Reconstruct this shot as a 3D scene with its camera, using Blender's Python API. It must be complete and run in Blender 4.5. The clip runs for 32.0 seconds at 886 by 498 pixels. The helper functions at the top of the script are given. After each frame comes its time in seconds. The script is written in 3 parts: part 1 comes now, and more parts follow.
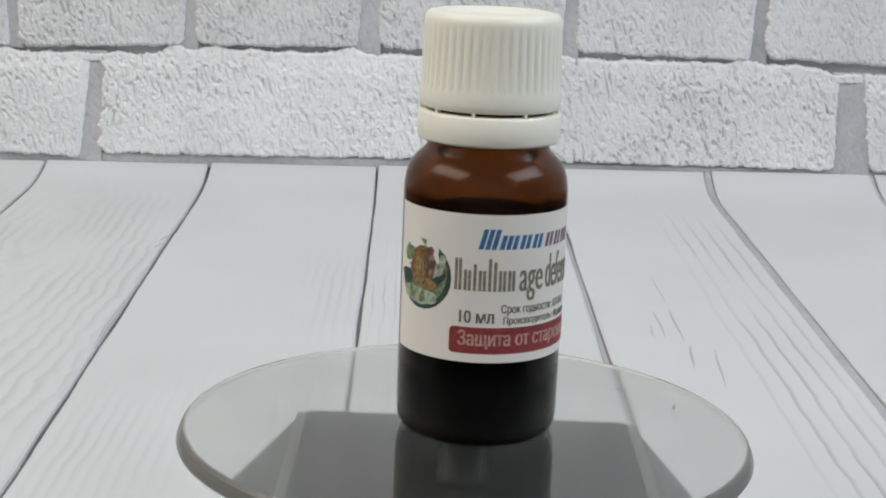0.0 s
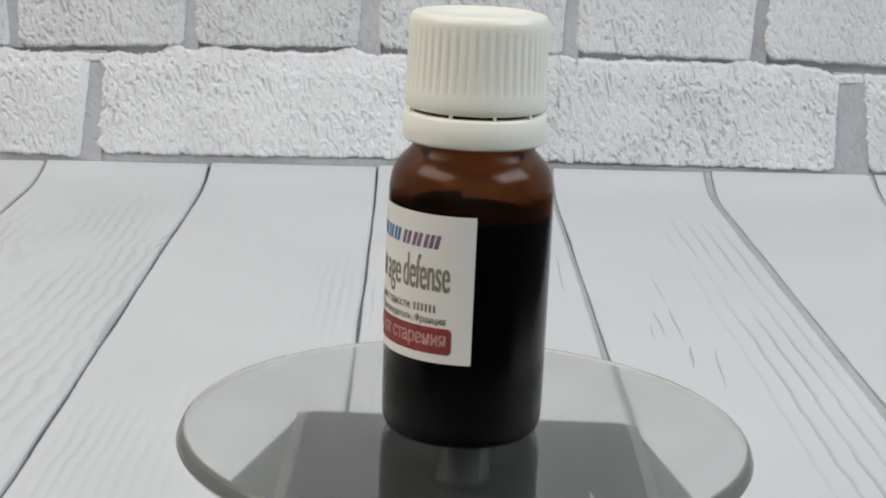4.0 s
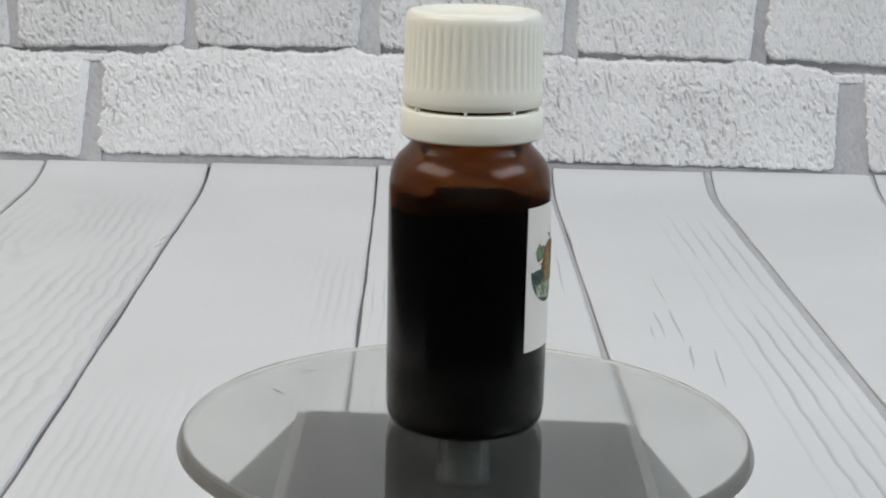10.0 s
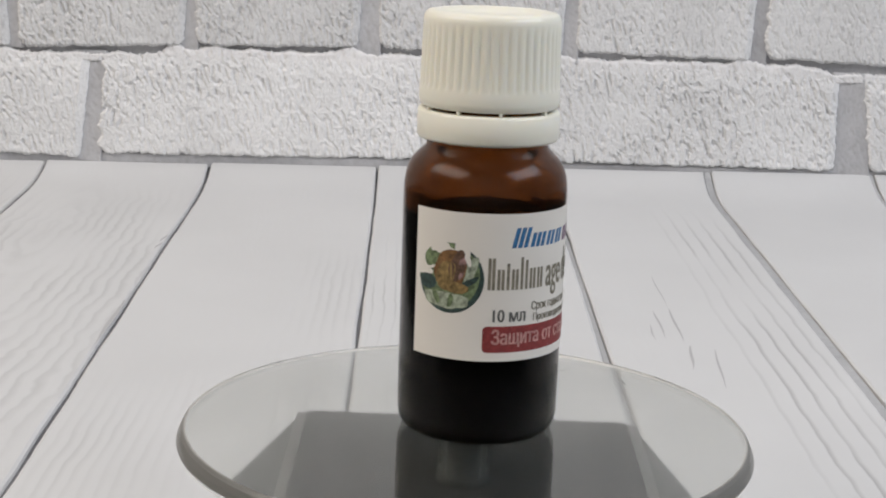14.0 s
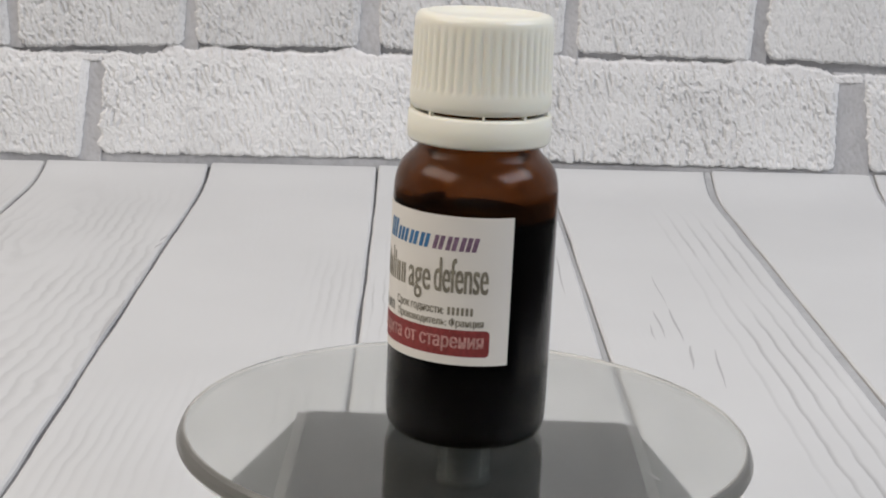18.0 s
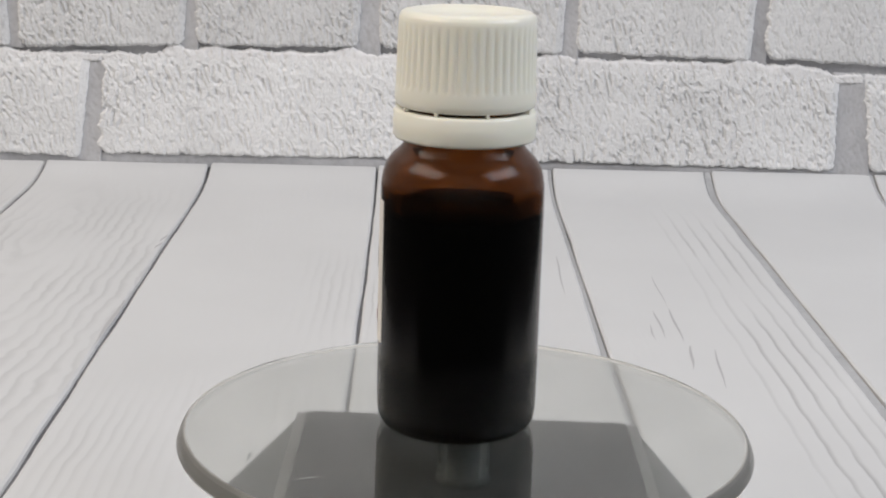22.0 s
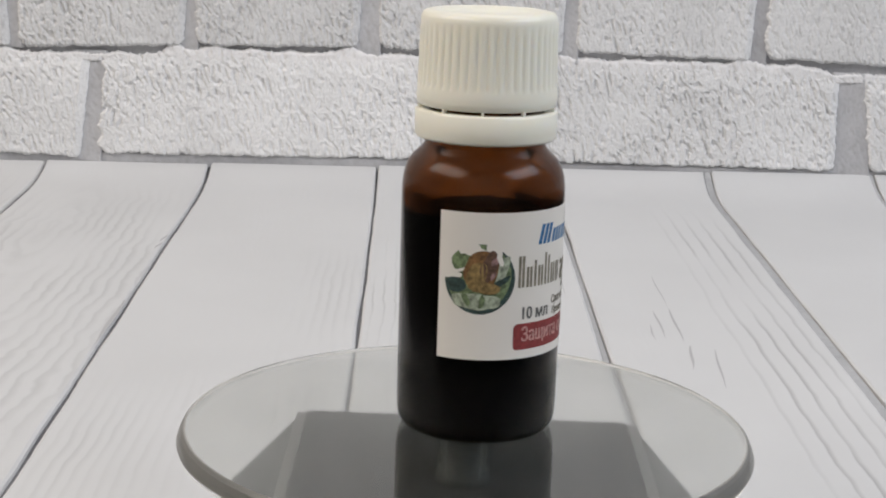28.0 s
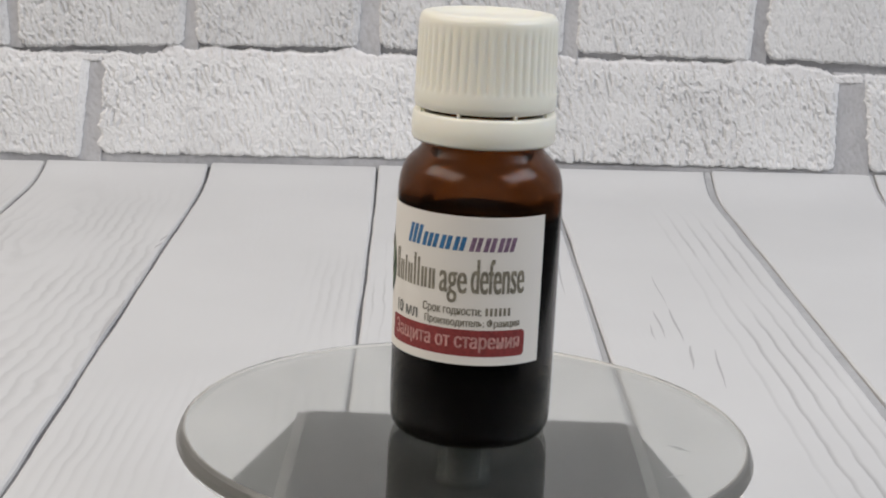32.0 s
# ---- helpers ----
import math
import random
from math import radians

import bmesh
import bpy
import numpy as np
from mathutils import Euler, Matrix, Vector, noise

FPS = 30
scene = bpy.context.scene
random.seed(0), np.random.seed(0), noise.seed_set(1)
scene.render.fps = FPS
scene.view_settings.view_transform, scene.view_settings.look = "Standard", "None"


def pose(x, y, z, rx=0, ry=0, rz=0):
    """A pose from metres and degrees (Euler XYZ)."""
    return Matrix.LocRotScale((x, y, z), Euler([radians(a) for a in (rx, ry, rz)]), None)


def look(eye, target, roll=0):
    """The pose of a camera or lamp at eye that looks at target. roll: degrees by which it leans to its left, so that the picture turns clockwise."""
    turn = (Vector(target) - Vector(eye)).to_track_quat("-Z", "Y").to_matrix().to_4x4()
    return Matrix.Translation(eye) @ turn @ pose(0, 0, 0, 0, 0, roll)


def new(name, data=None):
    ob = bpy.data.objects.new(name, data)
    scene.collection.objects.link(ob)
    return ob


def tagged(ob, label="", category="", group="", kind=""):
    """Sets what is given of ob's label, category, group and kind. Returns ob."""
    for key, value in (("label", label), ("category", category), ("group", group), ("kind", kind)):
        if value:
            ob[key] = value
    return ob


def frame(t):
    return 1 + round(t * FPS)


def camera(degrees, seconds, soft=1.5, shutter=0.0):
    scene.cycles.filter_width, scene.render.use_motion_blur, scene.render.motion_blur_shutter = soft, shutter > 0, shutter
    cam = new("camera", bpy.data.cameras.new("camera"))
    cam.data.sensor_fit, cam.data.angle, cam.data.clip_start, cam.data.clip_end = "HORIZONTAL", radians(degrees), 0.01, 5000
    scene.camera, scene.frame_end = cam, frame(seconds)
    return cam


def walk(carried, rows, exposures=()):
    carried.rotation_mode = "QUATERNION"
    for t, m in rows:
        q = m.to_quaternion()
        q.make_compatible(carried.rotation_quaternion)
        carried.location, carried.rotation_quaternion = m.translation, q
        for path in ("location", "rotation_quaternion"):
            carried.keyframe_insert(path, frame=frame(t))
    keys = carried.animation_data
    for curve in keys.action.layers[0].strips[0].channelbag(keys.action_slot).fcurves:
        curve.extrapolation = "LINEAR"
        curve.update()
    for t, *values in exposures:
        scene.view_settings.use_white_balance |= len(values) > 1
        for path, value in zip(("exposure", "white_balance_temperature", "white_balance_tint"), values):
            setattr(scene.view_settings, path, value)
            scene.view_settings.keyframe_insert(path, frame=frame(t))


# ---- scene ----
cam = camera(30.64, 32.0, soft=2.0)

# One still camera, about 26 cm from the bottle.
PITCH, ROLL, YAW = radians(13.479), 2.351, radians(1.3665)
EYE = Vector((-0.01041, -0.24182, 0.12196))
AIM = EYE + Vector((math.sin(YAW) * math.cos(PITCH), math.cos(YAW) * math.cos(PITCH), -math.sin(PITCH)))
STILL = look(EYE, AIM, ROLL)
walk(cam, [(0.0, STILL), (32.0, STILL)],
     exposures=[(0.0, -0.03, 6450, 11.2), (12.3, -0.03, 6450, 11.2), (13.3, -0.03, 6710, 14.7), (32.0, -0.03, 6710, 14.7)])

# ---- light ----
world = bpy.data.worlds.new("world")
world.use_nodes = True
scene.world = world
world.node_tree.nodes["Background"].inputs[0].default_value = (0.9, 0.95, 1.0, 1)
world.node_tree.nodes["Background"].inputs[1].default_value = 0.3


def area_lamp(name, eye, target, sx, sy, power, colour):
    data = bpy.data.lights.new(name, "AREA")
    data.shape, data.size, data.size_y, data.energy, data.color = "RECTANGLE", sx, sy, power, colour
    ob = new(name, data)
    ob.matrix_world = look(eye, target)
    return ob


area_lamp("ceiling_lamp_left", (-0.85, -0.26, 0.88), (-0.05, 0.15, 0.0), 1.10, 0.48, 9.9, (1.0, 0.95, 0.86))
area_lamp("ceiling_lamp_right", (0.85, -0.26, 0.88), (0.05, 0.15, 0.0), 1.00, 0.46, 9.9, (0.82, 0.905, 1.0))

# ---- materials ----


def material(name, colour, rough=0.5, metal=0.0):
    m = bpy.data.materials.new(name)
    m.use_nodes = True
    b = m.node_tree.nodes["Principled BSDF"]
    b.inputs["Base Color"].default_value = (*colour, 1)
    b.inputs["Roughness"].default_value = rough
    b.inputs["Metallic"].default_value = metal
    return m


def node(m, kind, **values):
    n = m.node_tree.nodes.new(kind)
    for key, value in values.items():
        n.inputs[key].default_value = value
    return n


def link(m, a, out, b, socket):
    m.node_tree.links.new(a.outputs[out], b.inputs[socket])


def coords(m, scale=(1, 1, 1), jitter=0.0, shift=(0, 0, 0)):
    """Object coordinates in metres, scaled, and moved by a chance of the object's own."""
    tc = node(m, "ShaderNodeTexCoord")
    mp = node(m, "ShaderNodeMapping")
    mp.inputs["Scale"].default_value = scale
    mp.inputs["Location"].default_value = shift
    link(m, tc, "Object", mp, "Vector")
    if jitter:
        info = node(m, "ShaderNodeObjectInfo")
        mul = node(m, "ShaderNodeMath")
        mul.operation = "MULTIPLY"
        mul.inputs[1].default_value = jitter
        link(m, info, "Random", mul, 0)
        comb = node(m, "ShaderNodeCombineXYZ")
        link(m, mul, 0, comb, 0)
        link(m, mul, 0, comb, 1)
        link(m, comb, 0, mp, "Location")
    return mp


def ramp(m, src, out, stops):
    r = node(m, "ShaderNodeValToRGB")
    link(m, src, out, r, 0)
    e = r.color_ramp.elements
    while len(e) < len(stops):
        e.new(0.5)
    for el, (pos, c) in zip(e, stops):
        el.position = pos
        el.color = (*c, 1) if len(c) == 3 else (c[0], c[0], c[0], 1)
    return r


def mix(m, a, b, fac, how="MIX", amount=1.0):
    """Colour mix of two node outputs; fac: a node or None for the plain amount."""
    n = node(m, "ShaderNodeMix")
    n.data_type, n.blend_type = "RGBA", how
    n.inputs[0].default_value = amount
    if fac is not None:
        m.node_tree.links.new(fac.outputs[0], n.inputs[0])
    m.node_tree.links.new(a, n.inputs[6])
    m.node_tree.links.new(b, n.inputs[7])
    return n.outputs[2]


def bump(m, height, out, strength, distance):
    n = node(m, "ShaderNodeBump", Strength=strength, Distance=distance)
    link(m, height, out, n, "Height")
    b = m.node_tree.nodes["Principled BSDF"]
    m.node_tree.links.new(n.outputs[0], b.inputs["Normal"])
    return n


def plaster(name, low, high, grain=900.0, strength=0.35, flecks=0.0):
    """White-painted rough brick face: faint patches, fine pitting, slanting grey flecks."""
    m = material(name, high, 0.85)
    b = m.node_tree.nodes["Principled BSDF"]
    c = coords(m, jitter=3.0)
    big = node(m, "ShaderNodeTexNoise", Scale=28.0, Detail=3.0)
    fine = node(m, "ShaderNodeTexNoise", Scale=grain, Detail=4.0, Roughness=0.6)
    link(m, c, 0, big, "Vector")
    link(m, c, 0, fine, "Vector")
    patches = ramp(m, big, 0, [(0.3, low), (0.7, high)])
    specks = ramp(m, fine, 0, [(0.3, (0.86,)), (0.55, (1.0,))])
    colour = mix(m, patches.outputs[0], specks.outputs[0], None, "MULTIPLY")
    own = node(m, "ShaderNodeObjectInfo")
    tone = ramp(m, own, "Random", [(0.0, (0.90,)), (1.0, (1.0,))])
    colour = mix(m, colour, tone.outputs[0], None, "MULTIPLY")
    if flecks:
        slant = coords(m, (1.0, 1.0, 0.34), jitter=3.0)
        slant.inputs["Rotation"].default_value = (0, radians(-24), 0)
        streaks = node(m, "ShaderNodeTexNoise", Scale=820.0, Detail=1.5, Distortion=0.4)
        link(m, slant, 0, streaks, "Vector")
        grey = ramp(m, streaks, 0, [(0.30, (1.0 - flecks,)), (0.44, (1.0,))])
        colour = mix(m, colour, grey.outputs[0], None, "MULTIPLY")
    m.node_tree.links.new(colour, b.inputs["Base Color"])
    bump(m, fine, 0, strength, 0.0004)
    return m


def maths(m, how, a, b=None, value=None):
    """A maths node on one or two node outputs, or an output and a number."""
    n = node(m, "ShaderNodeMath")
    n.operation = how
    m.node_tree.links.new(a, n.inputs[0])
    if b is not None:
        m.node_tree.links.new(b, n.inputs[1])
    if value is not None:
        n.inputs[1].default_value = value
    return n.outputs[0]


def window(m, value, lo, hi, soft):
    """1 between lo and hi, falling softly to 0 outside."""
    outs = []
    for a, b in ((lo - soft, lo + soft), (hi + soft, hi - soft)):
        n = node(m, "ShaderNodeMapRange")
        n.interpolation_type = "SMOOTHSTEP"
        m.node_tree.links.new(value, n.inputs[0])
        n.inputs[1].default_value, n.inputs[2].default_value = min(a, b), max(a, b)
        n.inputs[3].default_value, n.inputs[4].default_value = (0.0, 1.0) if a < b else (1.0, 0.0)
        outs.append(n.outputs[0])
    return maths(m, "MULTIPLY", outs[0], outs[1])


def plank_paint(name, base, streak, period, amount, lo, hi, end, wander=0.9, extra=None, knot=None, start=0.0, seed=0.0, ripples=0.7, broad=False):
    """White-painted board: thin (or broad, soft) grain lines along y between lo and hi across it, up to end, and faint clouding."""
    m = material(name, base, 0.5)
    b = m.node_tree.nodes["Principled BSDF"]
    c = coords(m, shift=(seed, seed * 0.7 + 2, 0))
    cloud = node(m, "ShaderNodeTexNoise", Scale=12.0, Detail=4.0)
    link(m, c, 0, cloud, "Vector")
    tone = ramp(m, cloud, 0, [(0.3, tuple(v * 0.93 for v in base)), (0.7, base)])
    plain = node(m, "ShaderNodeTexCoord")
    xyz = node(m, "ShaderNodeSeparateXYZ")
    link(m, plain, "Object", xyz, 0)
    bend = node(m, "ShaderNodeTexNoise", Scale=26.0, Detail=4.0, Roughness=0.5)
    link(m, coords(m, (1.0, 0.22, 0.22), shift=(seed, seed * 0.7 + 3, 0)), 0, bend, "Vector")
    across = xyz.outputs[0]
    if knot:
        # rings stretched along the board round a knot
        dx = maths(m, "SUBTRACT", xyz.outputs[0], value=knot[0])
        dy = maths(m, "MULTIPLY", maths(m, "SUBTRACT", xyz.outputs[1], value=knot[1]), value=0.12)
        across = maths(m, "SQRT", maths(m, "ADD", maths(m, "MULTIPLY", dx, dx), maths(m, "MULTIPLY", dy, dy)))
    ripple = node(m, "ShaderNodeTexNoise", Scale=70.0, Detail=2.0, Roughness=0.5)
    link(m, coords(m, (0.6, 0.8, 0.8), shift=(seed, seed * 0.7 + 7, 0)), 0, ripple, "Vector")
    sway = maths(m, "ADD", maths(m, "MULTIPLY", bend.outputs[0], value=wander * 2), maths(m, "MULTIPLY", ripple.outputs[0], value=ripples))
    phase = maths(m, "ADD", maths(m, "DIVIDE", maths(m, "SUBTRACT", across, value=start), value=period), maths(m, "SUBTRACT", sway, value=wander + ripples / 2))
    saw = node(m, "ShaderNodeMath")
    saw.operation = "FRACT"
    m.node_tree.links.new(phase, saw.inputs[0])
    thin = ramp(m, saw, 0, [(0.0, (0.0,)), (0.14, (1.0,)), (0.24, (0.9,)), (0.62, (0.0,))] if broad else [(0.0, (0.0,)), (0.05, (1.0,)), (0.09, (1.0,)), (0.30 if amount > 0.6 else 0.24, (0.0,))])
    where = node(m, "ShaderNodeTexNoise", Scale=45.0, Detail=2.0)
    link(m, coords(m, (0.8, 0.25, 0.25), shift=(seed, seed * 0.7 + 5, 0)), 0, where, "Vector")
    spot = ramp(m, where, 0, [(0.34 if broad or amount > 0.6 else 0.42, (0.0,)), (0.58, (amount,))])
    mask = maths(m, "MULTIPLY", window(m, xyz.outputs[0], lo, hi, 0.006), window(m, xyz.outputs[1], -2.0, end, 0.05))
    if extra:
        more = maths(m, "MULTIPLY", window(m, xyz.outputs[0], extra[0], extra[1], 0.006), window(m, xyz.outputs[1], -2.0, extra[2], 0.03))
        mask = maths(m, "MAXIMUM", mask, more)
    lines = maths(m, "MULTIPLY", maths(m, "MULTIPLY", thin.outputs[0], spot.outputs[0]), mask)
    dark = node(m, "ShaderNodeRGB")
    dark.outputs[0].default_value = (*streak, 1)
    mixed = node(m, "ShaderNodeMix")
    mixed.data_type = "RGBA"
    m.node_tree.links.new(lines, mixed.inputs[0])
    m.node_tree.links.new(tone.outputs[0], mixed.inputs[6])
    m.node_tree.links.new(dark.outputs[0], mixed.inputs[7])
    m.node_tree.links.new(mixed.outputs[2], b.inputs["Base Color"])
    n = node(m, "ShaderNodeBump", Strength=0.5, Distance=0.0003)
    n.invert = True
    fibre = node(m, "ShaderNodeTexNoise", Scale=330.0, Detail=3.0, Roughness=0.6)
    link(m, coords(m, (1.0, 0.13, 0.13), shift=(seed, seed * 0.7 + 4, 0)), 0, fibre, "Vector")
    patch = node(m, "ShaderNodeTexNoise", Scale=22.0, Detail=2.0)
    link(m, coords(m, (1.0, 0.4, 0.4), shift=(seed, seed * 0.7 + 6, 0)), 0, patch, "Vector")
    rough = maths(m, "MULTIPLY", fibre.outputs[0], ramp(m, patch, 0, [(0.40, (0.06,)), (0.65, (1.0,))]).outputs[0])
    m.node_tree.links.new(maths(m, "ADD", lines, rough), n.inputs["Height"])
    m.node_tree.links.new(n.outputs[0], b.inputs["Normal"])
    return m


BRICK = plaster("white_brick", (0.77, 0.77, 0.77), (0.87, 0.87, 0.87), 900.0, 0.30, 0.14)
RIDGE = plaster("pale_mortar", (0.79, 0.785, 0.785), (0.87, 0.86, 0.86), 600.0, 0.25)
GREY_BRICK = plaster("greyed_white_brick", (0.69, 0.69, 0.69), (0.80, 0.80, 0.80), 900.0, 0.30, 0.18)
MORTAR = plaster("grey_mortar", (0.40, 0.40, 0.415), (0.63, 0.63, 0.645), 500.0, 0.35)
BASE, STREAK = (0.60, 0.605, 0.61), (0.335, 0.335, 0.34)
PLANKS = {-2: plank_paint("plank_paint_a", BASE, STREAK, 0.0045, 0.35, -0.21, -0.15, 0.33, 1.4, seed=1.3),
          -1: plank_paint("plank_paint_b", BASE, STREAK, 0.0040, 0.41, -0.15, -0.086, 0.315, 2.0, None, (-0.127, 0.277), 0.0, 4.6, 1.4, True),
          0: plank_paint("plank_paint_c", BASE, STREAK, 0.0030, 0.34, -0.040, -0.024, 0.23, 1.6, (-0.083, -0.055, 0.11), seed=5.2, broad=True),
          1: plank_paint("plank_paint_d", BASE, STREAK, 0.0034, 0.5, -0.022, 0.002, 0.25, 1.2, seed=6.4),
          2: plank_paint("plank_paint_e", BASE, STREAK, 0.0050, 0.75, 0.080, 0.1025, 0.31, 0.45, None, None, 0.0838, 8.9, 0.35),
          3: plank_paint("plank_paint_f", BASE, STREAK, 0.0060, 0.25, 0.150, 0.172, 0.25, 1.2, seed=9.7)}
GROOVE = plaster("groove", (0.14, 0.14, 0.15), (0.22, 0.22, 0.23), 500.0, 0.2)
WALLPAINT = plaster("room_paint", (0.74, 0.74, 0.73), (0.80, 0.80, 0.79), 60.0, 0.1)

CAP = material("cap_plastic", (0.80, 0.785, 0.685), 0.30)
CAP.node_tree.nodes["Principled BSDF"].inputs["Subsurface Weight"].default_value = 0.25
CAP.node_tree.nodes["Principled BSDF"].inputs["Subsurface Radius"].default_value = (0.0012, 0.001, 0.0007)
PAPER = material("label_paper", (0.79, 0.76, 0.705), 0.6)
# thin paper lets some light through
see, through_paper = node(PAPER, "ShaderNodeMixShader"), node(PAPER, "ShaderNodeBsdfTranslucent")
through_paper.inputs[0].default_value = (0.84, 0.81, 0.76, 1)
see.inputs[0].default_value = 0.15
link(PAPER, PAPER.node_tree.nodes["Principled BSDF"], 0, see, 1)
link(PAPER, through_paper, 0, see, 2)
link(PAPER, see, 0, PAPER.node_tree.nodes["Material Output"], 0)


def glass(name, colour, ior, rough=0.0):
    m = material(name, colour, rough)
    b = m.node_tree.nodes["Principled BSDF"]
    b.inputs["Transmission Weight"].default_value = 1.0
    b.inputs["IOR"].default_value = ior
    return m


AMBER = glass("amber_glass", (0.110, 0.030, 0.005), 1.27, 0.175)
INNER = glass("inner_glass", (0.97, 0.95, 0.92), 1.45, 0.05)
ACRYLIC = glass("clear_acrylic", (0.835, 0.84, 0.80), 1.45, 0.04)
smear = node(ACRYLIC, "ShaderNodeTexNoise", Scale=55.0, Detail=4.0, Roughness=0.6)
link(ACRYLIC, coords(ACRYLIC), 0, smear, "Vector")
link(ACRYLIC, ramp(ACRYLIC, smear, 0, [(0.35, (0.775, 0.785, 0.762)), (0.65, (0.845, 0.855, 0.832))]), 0, ACRYLIC.node_tree.nodes["Principled BSDF"], "Base Color")
RIM = material("frosted_rim", (0.74, 0.72, 0.66), 0.3)
RIM.node_tree.nodes["Principled BSDF"].inputs["Transmission Weight"].default_value = 0.85
LIQUID = material("dark_liquid", (0.0006, 0.0006, 0.0006), 0.5)
LIQUID.node_tree.nodes["Principled BSDF"].inputs["Specular IOR Level"].default_value = 0.0
SURFACE = material("liquid_surface", (0.004, 0.0025, 0.002), 0.12)
SURFACE.node_tree.nodes["Principled BSDF"].inputs["IOR"].default_value = 1.15
PANEL = material("solar_panel", (0.024, 0.025, 0.024), 0.6)
wiped = node(PANEL, "ShaderNodeTexNoise", Scale=90.0, Detail=4.0, Roughness=0.6)
link(PANEL, coords(PANEL, (0.3, 1.0, 1.0)), 0, wiped, "Vector")
link(PANEL, ramp(PANEL, wiped, 0, [(0.35, (0.017, 0.018, 0.017)), (0.68, (0.036, 0.037, 0.036))]), 0, PANEL.node_tree.nodes["Principled BSDF"], "Base Color")
PANEL.node_tree.nodes["Principled BSDF"].inputs["Specular IOR Level"].default_value = 0.2
HOUSING = material("housing_plastic", (0.028, 0.030, 0.029), 0.4)
SPINDLE = material("spindle_plastic", (0.62, 0.66, 0.64), 0.06)
SPINDLE.node_tree.nodes["Principled BSDF"].inputs["Transmission Weight"].default_value = 0.9
# lighter grey than the housing: a lamp's reflection along the edge, put into the colour
BEZEL_GLEAM = material("bezel_gleam", (0.12, 0.12, 0.117), 0.4)
for plastic in (HOUSING, BEZEL_GLEAM):
    plastic.node_tree.nodes["Principled BSDF"].inputs["Specular IOR Level"].default_value = 0.2


def printed(name, colour, spread=0.35):
    """Ink on paper, with the uneven tone of a cheap print."""
    m = material(name, colour, 0.6)
    n = node(m, "ShaderNodeTexNoise", Scale=1500.0, Detail=3.0)
    link(m, coords(m, jitter=2.0), 0, n, "Vector")
    r = ramp(m, n, 0, [(0.3, tuple(v * (1 - spread) for v in colour)), (0.7, tuple(min(0.9, v * (1 + spread)) for v in colour))])
    link(m, r, 0, m.node_tree.nodes["Principled BSDF"], "Base Color")
    return m


RED = printed("red_print", (0.215, 0.028, 0.027), 0.2)
PINK = printed("pale_red_print", (0.48, 0.25, 0.225))
BLUE = printed("blue_print", (0.025, 0.13, 0.28))
PURPLE = printed("purple_print", (0.17, 0.10, 0.16))
OLIVE = printed("olive_grey_print", (0.20, 0.18, 0.135))
INK = printed("grey_ink", (0.12, 0.12, 0.11))
SCRATCH = material("scratch", (0.27, 0.28, 0.27), 0.6)

# ---- helpers for meshes ----


def mesh_ob(name, verts, faces, mat, parent=None, label="", smooth=False):
    me = bpy.data.meshes.new(name)
    me.from_pydata([tuple(v) for v in verts], [], faces)
    me.update()
    if smooth:
        me.polygons.foreach_set("use_smooth", [True] * len(me.polygons))
    me.materials.append(mat)
    ob = new(name, me)
    ob.parent = parent
    return tagged(ob, label)


def lathe(name, profile, mat, parent=None, label="", seg=96, closed=True, radius=None, smooth=True):
    """Turn a profile of (r, z) round the z axis. radius(a, r, z) may shape the outline."""
    verts, faces, rings = [], [], []
    for r, z in profile:
        if r == 0:
            rings.append([len(verts)] * seg)
            verts.append((0, 0, z))
        else:
            rings.append(list(range(len(verts), len(verts) + seg)))
            for i in range(seg):
                a = 2 * math.pi * i / seg
                rr = radius(a, r, z) if radius else r
                verts.append((rr * math.cos(a), rr * math.sin(a), z))
    pairs = list(zip(rings, rings[1:]))
    if closed and profile[0][0] and profile[-1][0]:
        pairs.append((rings[-1], rings[0]))
    for lo, hi in pairs:
        for i in range(seg):
            j = (i + 1) % seg
            f = []
            for v in (lo[i], lo[j], hi[j], hi[i]):
                if v not in f:
                    f.append(v)
            if len(f) > 2:
                faces.append(f)
    return mesh_ob(name, verts, faces, mat, parent, label, smooth)


# ---- wall of bricks ----
MM = 0.001
WALL_Y, WALL_K = 0.3775, 0.06
WALL_TURN = math.degrees(math.atan(WALL_K))
WALL = pose(0, WALL_Y, 0, 0, 0, WALL_TURN)     # s runs along x, depth along y (towards +y is into the wall)


def relief(s, z, seed):
    """Rough stucco height at a place on a brick face, in metres: short slanting pits, denser in some patches."""
    w = 0.8 * noise.noise((s * 150 + seed, z * 150, 3.1))
    across, along = 0.92 * s + 0.39 * z, 0.92 * z - 0.39 * s
    a = noise.noise((across * 930 + w + seed, along * 320 + w, seed))
    b = noise.noise((across * 2100 + seed, along * 900, seed + 7))
    c = noise.noise((s * 45, z * 45, seed + 13))
    dense = min(0.92, max(0.34, 0.70 + 0.9 * noise.noise((s * 24, z * 34, seed + 21))))
    e = noise.noise((s * 1500 + seed, z * 1100, seed + 31))
    return dense * (0.00029 * b + 0.00031 * e - 0.0023 * max(0.0, a + 0.35 * e - 0.05)) + 0.00030 * c


